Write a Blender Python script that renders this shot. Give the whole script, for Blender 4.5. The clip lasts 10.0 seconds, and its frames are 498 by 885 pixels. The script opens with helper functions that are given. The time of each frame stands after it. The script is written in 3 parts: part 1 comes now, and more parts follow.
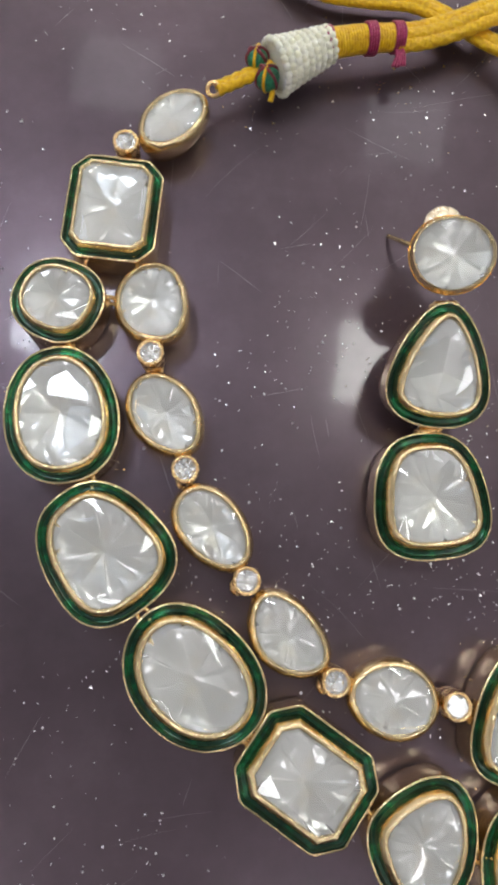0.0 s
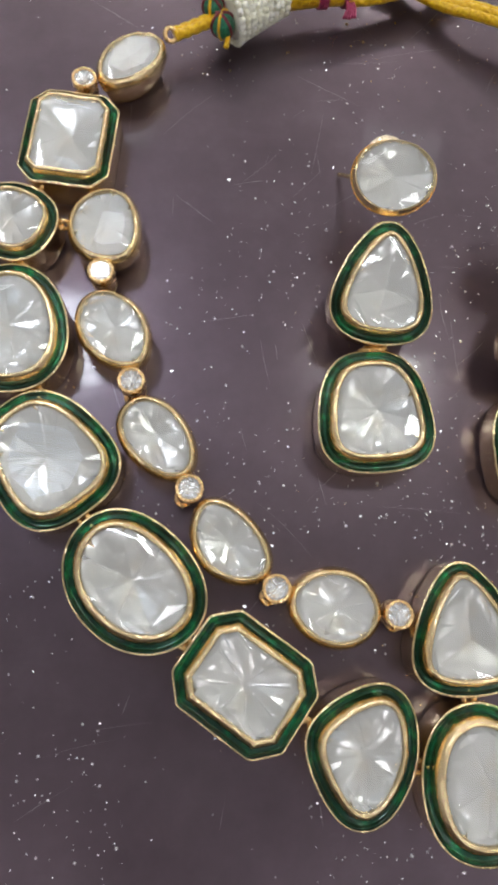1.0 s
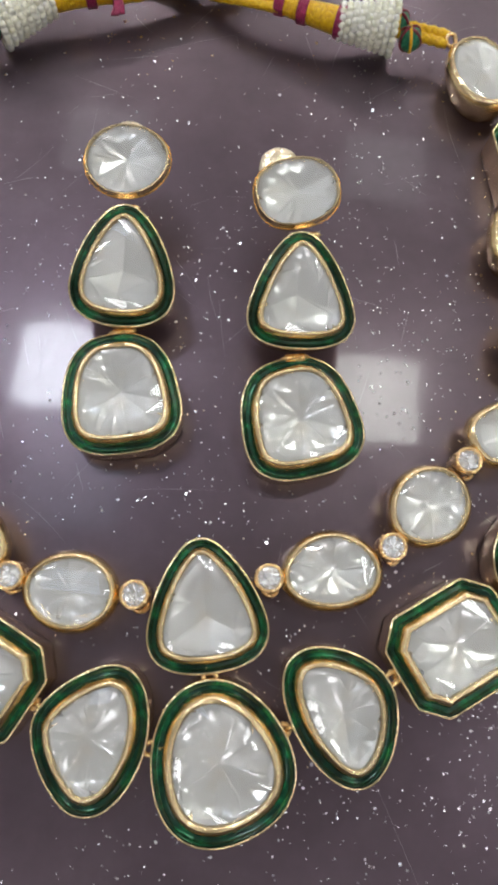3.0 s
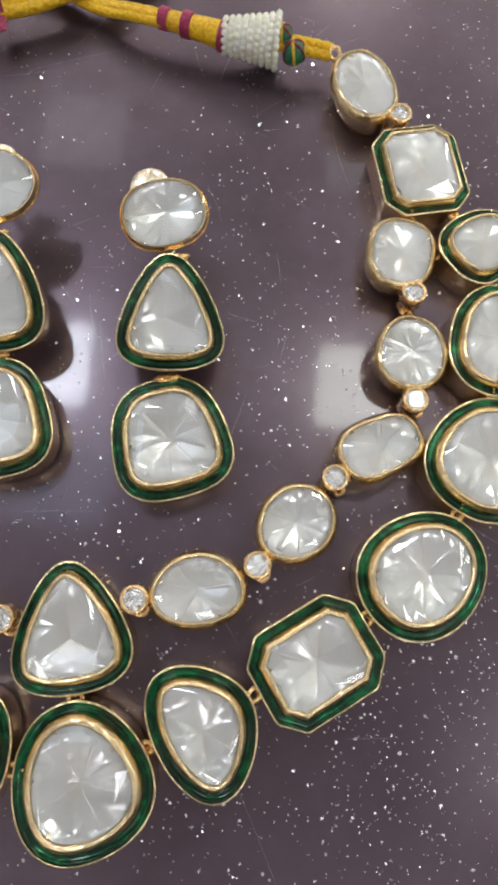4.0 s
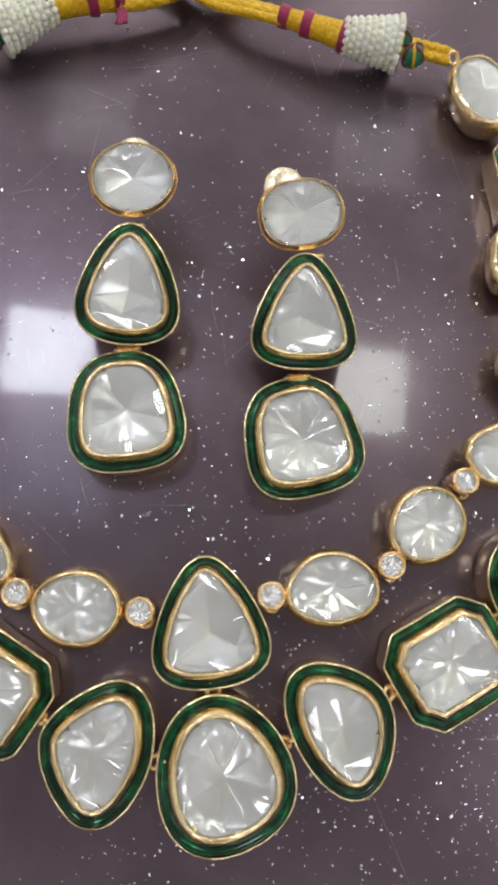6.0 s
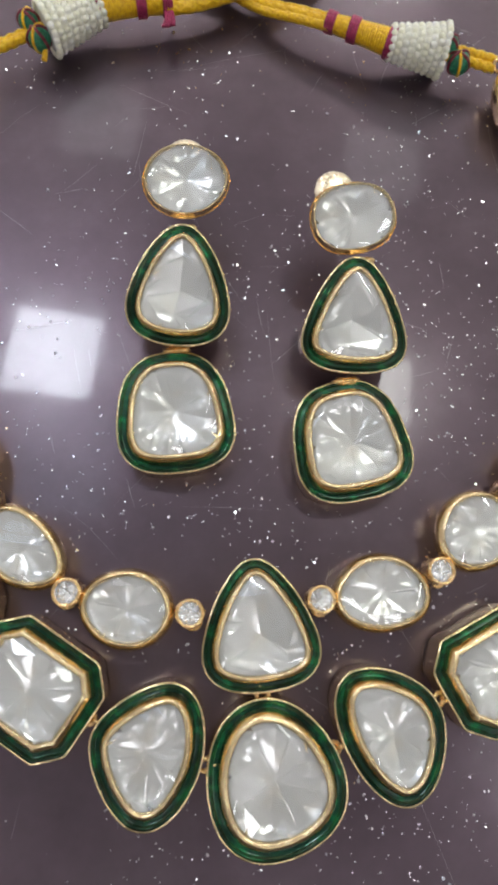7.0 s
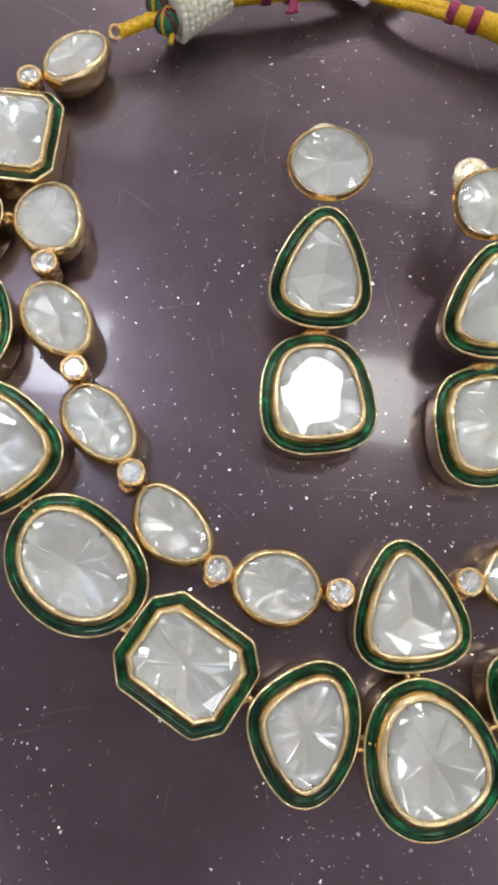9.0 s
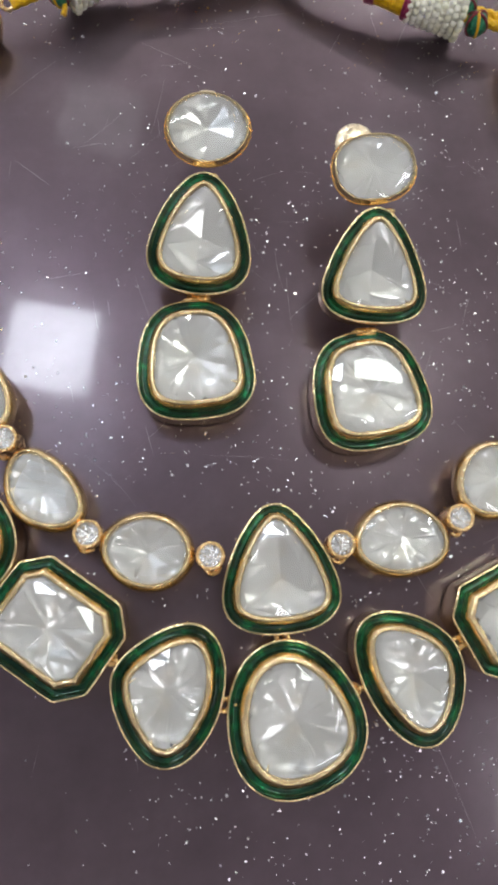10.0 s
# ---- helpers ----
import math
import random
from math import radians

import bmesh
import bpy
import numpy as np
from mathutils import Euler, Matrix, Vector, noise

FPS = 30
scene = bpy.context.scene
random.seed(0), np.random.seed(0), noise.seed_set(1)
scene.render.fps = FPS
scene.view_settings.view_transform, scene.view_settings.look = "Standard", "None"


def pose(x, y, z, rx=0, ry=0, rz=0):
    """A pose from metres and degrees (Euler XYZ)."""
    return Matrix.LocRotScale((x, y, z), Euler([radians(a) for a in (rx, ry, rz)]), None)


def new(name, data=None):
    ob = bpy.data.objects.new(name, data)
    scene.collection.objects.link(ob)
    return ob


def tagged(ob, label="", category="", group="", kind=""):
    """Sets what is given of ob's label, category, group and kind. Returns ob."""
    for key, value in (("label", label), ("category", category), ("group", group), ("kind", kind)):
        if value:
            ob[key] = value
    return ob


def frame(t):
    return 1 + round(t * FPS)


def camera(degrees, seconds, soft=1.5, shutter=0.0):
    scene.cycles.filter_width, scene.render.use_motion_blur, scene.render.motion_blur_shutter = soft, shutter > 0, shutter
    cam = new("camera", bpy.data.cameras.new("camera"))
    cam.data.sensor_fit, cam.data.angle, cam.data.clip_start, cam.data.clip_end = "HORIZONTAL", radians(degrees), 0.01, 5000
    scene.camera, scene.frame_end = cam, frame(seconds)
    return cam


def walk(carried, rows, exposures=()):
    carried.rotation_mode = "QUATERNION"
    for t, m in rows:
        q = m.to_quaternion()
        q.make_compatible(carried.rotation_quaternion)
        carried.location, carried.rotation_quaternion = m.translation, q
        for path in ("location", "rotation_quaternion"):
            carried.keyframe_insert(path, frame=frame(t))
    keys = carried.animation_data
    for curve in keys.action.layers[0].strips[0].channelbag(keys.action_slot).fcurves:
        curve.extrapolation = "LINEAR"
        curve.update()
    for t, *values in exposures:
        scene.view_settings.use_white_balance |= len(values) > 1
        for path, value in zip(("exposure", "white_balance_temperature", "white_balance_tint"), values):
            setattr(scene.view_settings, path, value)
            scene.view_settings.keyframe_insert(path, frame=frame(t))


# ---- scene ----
cam = camera(46.16, 10.0, soft=3.8)
# seconds, eye in metres, turn in degrees
PATH = [
    (0, -0.00526, 0.03117, 0.10183, 10.16, -3.71, -3.81),
    (0.5, -0.00572, 0.02467, 0.10279, 11.56, -3.55, -3.43),
    (1, 0.00241, 0.01127, 0.09967, 13.12, -3.97, -3.49),
    (1.5, 0.00707, 0.00752, 0.09873, 13.97, -3.94, -4.21),
    (2, 0.01864, 0.00502, 0.09914, 14.48, -3.57, -5.07),
    (2.5, 0.03463, -0.00070, 0.09785, 15.59, -2.75, -5.77),
    (3, 0.04694, 0.00175, 0.09996, 14.87, -1.59, -6.74),
    (3.2, 0.05294, 0.00218, 0.10090, 14.58, -2.21, -7.33),
    (4.3, 0.06903, 0.00384, 0.10396, 13.96, -1.95, -8.10),
    (4.5, 0.06885, 0.00346, 0.10440, 13.98, -1.89, -7.99),
    (5, 0.05960, 0.00527, 0.10402, 13.94, -2.09, -7.53),
    (5.5, 0.05248, 0.00542, 0.10375, 13.81, -2.45, -6.97),
    (6, 0.04461, 0.00685, 0.10292, 13.58, -2.99, -6.54),
    (6.2, 0.04187, 0.00763, 0.10231, 13.52, -3.31, -6.24),
    (7.3, 0.03404, 0.00748, 0.10217, 14.04, -3.15, -5.58),
    (7.5, 0.03144, 0.00761, 0.10178, 13.92, -3.21, -5.48),
    (8, 0.01839, 0.00894, 0.10125, 13.89, -3.30, -5.01),
    (8.5, 0.00876, 0.00914, 0.10055, 13.98, -3.67, -4.65),
    (9, 0.01188, 0.00619, 0.10022, 14.09, -3.54, -4.69),
    (9.5, 0.02441, 0.00152, 0.10076, 14.03, -3.39, -5.00),
    (10, 0.03171, -0.00077, 0.10014, 13.91, -3.62, -5.28),
]
walk(cam, [(t, pose(x, y, z, rx, ry, rz)) for t, x, y, z, rx, ry, rz in PATH])
# ---- light: a shop ceiling of square panels with added unseen fill rows, closed room ----
world = bpy.data.worlds.new("world")
world.use_nodes = True
world.node_tree.nodes["Background"].inputs[0].default_value = (0.6, 0.65, 0.7, 1)
world.node_tree.nodes["Background"].inputs[1].default_value = 0.05
scene.world = world
scene.view_settings.exposure = -0.05
PANEL_COOL, PANEL_GREEN, PANEL_FAR, NORTH_FILL, PANEL_BACK = 24.0, 13.0, 1.7, 40.0, 8.0


# ---- materials ----
def material(name):
    m = bpy.data.materials.new(name)
    m.use_nodes = True
    return m, m.node_tree.nodes, m.node_tree.links, m.node_tree.nodes["Principled BSDF"]


def noise_node(nodes, links, scale, detail=4.0, rough=0.55, stretch=None, turn=0.0):
    tc = nodes.new("ShaderNodeTexCoord")
    mp = nodes.new("ShaderNodeMapping")
    if stretch:
        mp.inputs["Scale"].default_value = stretch
    mp.vector_type = "TEXTURE"
    mp.inputs["Rotation"].default_value = (0, 0, radians(turn))
    tex = nodes.new("ShaderNodeTexNoise")
    tex.inputs["Scale"].default_value = scale
    tex.inputs["Detail"].default_value = detail
    tex.inputs["Roughness"].default_value = rough
    links.new(tc.outputs["Object"], mp.inputs["Vector"])
    links.new(mp.outputs["Vector"], tex.inputs["Vector"])
    return tex


def ramp(nodes, links, source, stops):
    r = nodes.new("ShaderNodeValToRGB")
    els = r.color_ramp.elements
    while len(els) < len(stops):
        els.new(0.5)
    for e, (p, c) in zip(els, stops):
        e.position = p
        e.color = (c, c, c, 1) if isinstance(c, (int, float)) else (*c, 1)
    links.new(source, r.inputs["Fac"])
    return r


def bump(nodes, links, source, bsdf, strength, distance):
    b = nodes.new("ShaderNodeBump")
    b.inputs["Strength"].default_value = strength
    b.inputs["Distance"].default_value = distance
    links.new(source, b.inputs["Height"])
    links.new(b.outputs["Normal"], bsdf.inputs["Normal"])
    return b


def gold_material(name, colour, rough, mottle, dented=0.55):
    m, n, l, p = material(name)
    p.inputs["Metallic"].default_value = 1.0
    # random darker tone in the colour, which also stands in for bezel shading
    big = noise_node(n, l, 260.0, 3.0)
    c = ramp(n, l, big.outputs["Fac"], [(0.3, tuple(v * mottle for v in colour)), (0.62, colour)])
    l.new(c.outputs["Color"], p.inputs["Base Color"])
    fine = noise_node(n, l, 900.0, 3.0)
    r = ramp(n, l, fine.outputs["Fac"], [(0.3, rough * 0.84), (0.75, rough * 1.4)])
    l.new(r.outputs["Color"], p.inputs["Roughness"])
    dents = noise_node(n, l, 430.0, 2.0, 0.45)
    bump(n, l, dents.outputs["Fac"], p, dented, 0.0005)
    return m


GOLD = gold_material("polished_gold", (0.94, 0.735, 0.43), 0.17, 0.8)
PALE_GOLD = gold_material("pale_gold_back", (0.92, 0.80, 0.60), 0.26, 0.9, 0.08)
GOLD_LINK = gold_material("rose_gold_link", (0.95, 0.66, 0.33), 0.24, 0.85)

# glassy deep green enamel over metal; dark and bright patches imitate reflections and bezel shade
ENAMEL, n, l, p = material("green_enamel")
t = noise_node(n, l, 420.0, 4.0)
c = ramp(n, l, t.outputs["Fac"], [(0.32, (0.0005, 0.014, 0.008)), (0.52, (0.0007, 0.046, 0.021)), (0.68, (0.002, 0.19, 0.066))])
l.new(c.outputs["Color"], p.inputs["Base Color"])
p.inputs["Metallic"].default_value = 0.75
p.inputs["Roughness"].default_value = 0.22
p.inputs["Coat Weight"].default_value = 0.5
p.inputs["Coat Roughness"].default_value = 0.08
t = noise_node(n, l, 650.0, 3.0)
bump(n, l, t.outputs["Fac"], p, 0.5, 0.0003)

CRYSTAL, n, l, p = material("clear_crystal")
p.inputs["Base Color"].default_value = (0.98, 0.985, 0.98, 1)
p.inputs["Transmission Weight"].default_value = 1.0
p.inputs["IOR"].default_value = 1.7
p.inputs["Roughness"].default_value = 0.02

FOIL, n, l, p = material("silver_foil_back")
p.inputs["Metallic"].default_value = 0.62
# the warm low end of the colour stands in for gold reflected in the stone
t = noise_node(n, l, 210.0, 3.0)
c = ramp(n, l, t.outputs["Fac"], [(0.26, (0.55, 0.50, 0.44)), (0.40, (0.585, 0.573, 0.557)), (0.7, (0.65, 0.644, 0.64))])
l.new(c.outputs["Color"], p.inputs["Base Color"])
p.inputs["Roughness"].default_value = 0.24
p.inputs["Coat Weight"].default_value = 1.0
p.inputs["Coat IOR"].default_value = 2.0
p.inputs["Coat Roughness"].default_value = 0.04
# a patchy thin film stands in for the crystal's dispersion: small flashes of colour
t = noise_node(n, l, 330.0, 2.0)
c = ramp(n, l, t.outputs["Fac"], [(0.48, 0.0), (0.66, 1.0)])
mu = n.new("ShaderNodeMath")
mu.operation = "MULTIPLY"
mu.inputs[1].default_value = 620.0
l.new(c.outputs["Color"], mu.inputs[0])
l.new(mu.outputs[0], p.inputs["Thin Film Thickness"])
p.inputs["Thin Film IOR"].default_value = 1.5

# film-coloured slivers that stand in for light dispersed by the crystal
FIRE, n, l, p = material("foil_fire_flash")
p.inputs["Metallic"].default_value = 1.0
p.inputs["Roughness"].default_value = 0.2
p.inputs["Base Color"].default_value = (0.9, 0.9, 0.92, 1)
t = noise_node(n, l, 160.0, 1.0)
c = ramp(n, l, t.outputs["Fac"], [(0.3, 0.30), (0.7, 1.0)])
mu = n.new("ShaderNodeMath")
mu.operation = "MULTIPLY"
mu.inputs[1].default_value = 900.0
l.new(c.outputs["Color"], mu.inputs[0])
l.new(mu.outputs[0], p.inputs["Thin Film Thickness"])
p.inputs["Thin Film IOR"].default_value = 2.2

# lighter version of the foil; its pale colour stands in for small-stone sparkle
DIAMOND_BACK, n, l, p = material("bright_diamond_back")
p.inputs["Metallic"].default_value = 0.8
t = noise_node(n, l, 500.0, 2.0)
c = ramp(n, l, t.outputs["Fac"], [(0.3, (0.86, 0.88, 0.92)), (0.7, (0.97, 0.97, 0.97))])
l.new(c.outputs["Color"], p.inputs["Base Color"])
p.inputs["Roughness"].default_value = 0.16

SEED, n, l, p = material("ivory_glass_bead")
oi = n.new("ShaderNodeObjectInfo")
c = ramp(n, l, oi.outputs["Random"], [(0.0, (0.95, 0.92, 0.74)), (1.0, (0.99, 0.97, 0.86))])
l.new(c.outputs["Color"], p.inputs["Base Color"])
p.inputs["Roughness"].default_value = 0.22
p.inputs["Subsurface Weight"].default_value = 0.35
p.inputs["Subsurface Radius"].default_value = (0.001, 0.001, 0.0008)


def thread_material(name, dark, light, scale=1500.0):
    m, n, l, p = material(name)
    t = noise_node(n, l, scale, 3.0)
    c = ramp(n, l, t.outputs["Fac"], [(0.3, dark), (0.68, light)])
    l.new(c.outputs["Color"], p.inputs["Base Color"])
    p.inputs["Roughness"].default_value = 0.42
    p.inputs["Specular IOR Level"].default_value = 0.5
    p.inputs["Sheen Weight"].default_value = 0.08
    bump(n, l, t.outputs["Fac"], p, 0.8, 0.0005)
    return m


YELLOW = thread_material("yellow_silk", (0.74, 0.36, 0.002), (1.0, 0.64, 0.004))
MAGENTA = thread_material("magenta_thread", (0.26, 0.012, 0.06), (0.50, 0.04, 0.14))
GREEN_TH = thread_material("green_thread", (0.005, 0.10, 0.05), (0.02, 0.26, 0.13))
MAROON = thread_material("maroon_thread", (0.12, 0.01, 0.02), (0.30, 0.03, 0.06))

SCRATCH, n, l, p = material("scuffed_laminate")
t = noise_node(n, l, 300.0, 3.0)
c = ramp(n, l, t.outputs["Fac"], [(0.3, (0.15, 0.125, 0.14)), (0.7, (0.38, 0.34, 0.37))])
l.new(c.outputs["Color"], p.inputs["Base Color"])
p.inputs["Roughness"].default_value = 0.42
p.inputs["Metallic"].default_value = 0.5

FLAKE, n, l, p = material("silver_glitter")
p.inputs["Metallic"].default_value = 1.0
p.inputs["Roughness"].default_value = 0.25
g = n.new("ShaderNodeNewGeometry")
c = ramp(n, l, g.outputs["Random Per Island"], [(0.0, (0.55, 0.5, 0.56)), (1.0, (0.97, 0.97, 0.99))])
l.new(c.outputs["Color"], p.inputs["Base Color"])

# glossy plum laminate: mottled pigment under a clear coat, with hairline scratches
PLUM, n, l, p = material("plum_sparkle_laminate")
t = noise_node(n, l, 55.0, 6.0, 0.65)
c = ramp(n, l, t.outputs["Fac"], [(0.25, (0.090, 0.063, 0.080)), (0.55, (0.116, 0.083, 0.104)), (0.8, (0.150, 0.111, 0.136))])
l.new(c.outputs["Color"], p.inputs["Base Color"])
p.inputs["Metallic"].default_value = 0.82
p.inputs["Roughness"].default_value = 0.34
p.inputs["Coat Weight"].default_value = 1.0
p.inputs["Coat IOR"].default_value = 1.42
# dense hairline scratches in all directions; they glint where they lie across the light
total = None
for turn, sc, lo in ((12, 2300.0, 0.685), (101, 2600.0, 0.685), (58, 1900.0, 0.695), (150, 2100.0, 0.69), (-20, 4200.0, 0.655), (5, 4600.0, 0.655), (33, 4300.0, 0.655), (56, 4800.0, 0.655), (80, 4400.0, 0.655), (104, 4700.0, 0.655), (127, 4300.0, 0.655), (150, 4500.0, 0.655)):
    s = noise_node(n, l, sc, 1.0, 0.5, (1.0, 60.0, 1.0), turn)
    s.inputs["Distortion"].default_value = 0.12
    w = ramp(n, l, s.outputs["Fac"], [(lo, 0.0), (lo + 0.07, 1.0 if sc < 3000 else 0.5), (lo + 0.2, 1.0 if sc < 3000 else 0.5)])
    if total is None:
        total = w.outputs["Color"]
    else:
        mx = n.new("ShaderNodeMath")
        mx.operation = "MAXIMUM"
        l.new(total, mx.inputs[0])
        l.new(w.outputs["Color"], mx.inputs[1])
        total = mx.outputs[0]
p.inputs["Coat Roughness"].default_value = 0.055
b = n.new("ShaderNodeBump")
b.inputs["Strength"].default_value = 1.0
b.inputs["Distance"].default_value = 0.0000035
b.invert = True
l.new(total, b.inputs["Height"])
wav = noise_node(n, l, 90.0, 2.0)
b2 = n.new("ShaderNodeBump")
b2.inputs["Strength"].default_value = 0.10
b2.inputs["Distance"].default_value = 0.0002
l.new(wav.outputs["Fac"], b2.inputs["Height"])
l.new(b.outputs["Normal"], b2.inputs["Normal"])
l.new(b2.outputs["Normal"], p.inputs["Coat Normal"])


def plain(name, colour, rough=0.7, var=0.06):
    m, n, l, p = material(name)
    t = noise_node(n, l, 4.0, 5.0)
    c = ramp(n, l, t.outputs["Fac"], [(0.3, tuple(v * (1 - var) for v in colour)), (0.7, tuple(min(1, v * (1 + var)) for v in colour))])
    l.new(c.outputs["Color"], p.inputs["Base Color"])
    p.inputs["Roughness"].default_value = rough
    return m


WALL_M = plain("painted_wall", (0.78, 0.77, 0.76))
WALL_DARK_M = plain("dark_panelling", (0.16, 0.12, 0.10), 0.5)
CEIL_M = plain("white_ceiling", (0.86, 0.86, 0.87))
FLOOR_M = plain("floor_stone", (0.50, 0.48, 0.46), 0.35)
CARCASS_M = plain("dark_cabinet", (0.08, 0.06, 0.06), 0.5)
TRIM_M = plain("panel_trim", (0.75, 0.75, 0.75), 0.4)


def glow(name, colour, strength):
    m, n, l, p = material(name)
    p.inputs["Base Color"].default_value = (0.8, 0.8, 0.8, 1)
    p.inputs["Emission Color"].default_value = (*colour, 1)
    p.inputs["Emission Strength"].default_value = strength
    return m


GLOW_COOL = glow("cool_panel", (0.84, 0.91, 1.0), PANEL_COOL)
GLOW_GREEN = glow("greenish_panel", (0.95, 1.0, 0.93), PANEL_GREEN)
GLOW_FAR = glow("dim_panel", (0.96, 0.97, 1.0), PANEL_FAR)
GLOW_TRAY = glow("bluish_diffuser", (0.6, 0.78, 1.0), 1.5)
# bright row added out of view to lift the north side
GLOW_NORTH_FILL = glow("north_fill_panel", (1.0, 0.97, 0.94), NORTH_FILL)
GLOW_BACK = glow("white_panel", (0.97, 0.97, 1.0), PANEL_BACK)
# ---- mesh helpers: shapes are written in millimetres ----
MM = 0.001


def part(name, verts, faces, mats, parent=None, label="", at=(0, 0, 0), smooth=True, slots=None, sharp=None, turn=None):
    me = bpy.data.meshes.new(name)
    me.from_pydata([tuple(float(c) * MM for c in v) for v in verts], [], faces)
    for m in mats if isinstance(mats, (list, tuple)) else [mats]:
        me.materials.append(m)
    if slots is not None:
        me.polygons.foreach_set("material_index", slots)
    me.polygons.foreach_set("use_smooth", [smooth] * len(me.polygons))
    if sharp:
        me.set_sharp_from_angle(angle=radians(sharp))
    me.update()
    ob = new(name, me)
    ob.parent = parent
    ob.matrix_basis = Matrix.Translation([c * MM for c in at]) @ (turn or Matrix())
    if label:
        ob["label"] = label
    return ob


def thing(name, label, category, at=(0, 0, 0), group=""):
    ob = new(name)
    ob.empty_display_size = 0.005
    ob.location = [c * MM for c in at]
    return tagged(ob, label, category, group)


def loft(rings, bottom=True, top=True, cyclic=True):
    n = len(rings[0])
    verts = [tuple(v) for r in rings for v in r]
    faces = []
    for i in range(len(rings) - 1):
        for j in range(n if cyclic else n - 1):
            k = (j + 1) % n
            faces.append((i * n + j, i * n + k, (i + 1) * n + k, (i + 1) * n + j))
    if bottom:
        faces.append(tuple(reversed(range(n))))
    if top:
        faces.append(tuple(range((len(rings) - 1) * n, len(rings) * n)))
    return verts, faces


def join(*pieces):
    verts, faces = [], []
    for v, f in pieces:
        o = len(verts)
        verts += list(v)
        faces += [tuple(i + o for i in q) for q in f]
    return verts, faces


def even(poly, n):
    """The closed outline again, with n points at even steps."""
    q = np.vstack([poly, poly[:1]])
    s = np.concatenate([[0], np.cumsum(np.linalg.norm(np.diff(q, axis=0), axis=1))])
    u = np.linspace(0, s[-1], n, endpoint=False)
    return np.stack([np.interp(u, s, q[:, 0]), np.interp(u, s, q[:, 1])], 1)


def egg(a, b, turn, power=2.0, taper=0.0, n=72):
    """A rounded outline: half width, half height, turn, squareness, narrowing towards its top."""
    th = np.linspace(0, 2 * math.pi, 720, endpoint=False)
    c, s = np.cos(th), np.sin(th)
    x = a * np.sign(c) * np.abs(c) ** (2 / power)
    y = b * np.sign(s) * np.abs(s) ** (2 / power)
    x = x * (1 - taper * y / b)
    r = radians(turn)
    return even(np.stack([x * math.cos(r) - y * math.sin(r), x * math.sin(r) + y * math.cos(r)], 1), n)


def octagon(a, b, turn, cut, taper=0.0, n=72):
    """A rectangle with cut corners, the corners eased."""
    v = np.array([(a, -b + cut), (a, b - cut), (a - cut, b), (-a + cut, b), (-a, b - cut), (-a, -b + cut), (-a + cut, -b), (a - cut, -b)])
    pts = []
    for i in range(8):
        p, q, w = v[i - 1], v[i], v[(i + 1) % 8]
        e = 0.55
        d1, d2 = (p - q) / np.linalg.norm(p - q), (w - q) / np.linalg.norm(w - q)
        pts += [q + d1 * e, q + (d1 + d2) * e * 0.28, q + d2 * e]
    r = radians(turn)
    m = np.array([[math.cos(r), math.sin(r)], [-math.sin(r), math.cos(r)]])
    out = []
    pts = np.array(pts) @ m
    for i in range(24):                      # two more points on every long side
        out.append(pts[i])
        if i % 3 == 2:
            for f in (0.2, 0.4, 0.6, 0.8):
                out.append(pts[i] * (1 - f) + pts[(i + 1) % 24] * f)
    return np.array(out)


def inset(poly, d):
    e1 = poly - np.roll(poly, 1, 0)
    e2 = np.roll(poly, -1, 0) - poly
    n1 = np.stack([-e1[:, 1], e1[:, 0]], 1) / np.linalg.norm(e1, axis=1)[:, None]
    n2 = np.stack([-e2[:, 1], e2[:, 0]], 1) / np.linalg.norm(e2, axis=1)[:, None]
    m = (n1 + n2) / (1 + (n1 * n2).sum(1))[:, None]
    return poly + d * m


def hand_made(seed, k):
    """Slight unevenness round a rim, the same for all its rings."""
    rng = np.random.default_rng(seed)
    th = np.linspace(0, 2 * math.pi, k, endpoint=False)
    return sum(rng.normal() * np.sin(f * th + rng.uniform(0, 6.3)) / 2.4 for f in (2, 3, 5, 8, 13, 17, 23))


def ring(poly, d, z, wobble=0.0, ripple=None):
    q = inset(poly, d)
    k = len(q)
    if wobble:
        z = z + wobble * ripple
    return np.column_stack([q, np.full(k, 1.0) * z])


def torus(major, minor, n=20, m=8, squash=1.0):
    rings = []
    for j in range(m):
        b = 2 * math.pi * j / m
        rings.append([((major + minor * math.cos(b)) * math.cos(2 * math.pi * i / n), (major + minor * math.cos(b)) * math.sin(2 * math.pi * i / n) * squash, minor * math.sin(b)) for i in range(n)])
    v, f = loft(rings, False, False)
    f += [((m - 1) * n + j, (m - 1) * n + (j + 1) % n, (j + 1) % n, j) for j in range(n)]
    return v, f


def moved(piece, m):
    v, f = piece
    return [tuple(m @ Vector(q)) for q in v], f


def spot(x, y, z, rx=0, ry=0, rz=0):
    return Matrix.LocRotScale((x, y, z), Euler([radians(a) for a in (rx, ry, rz)]), None)


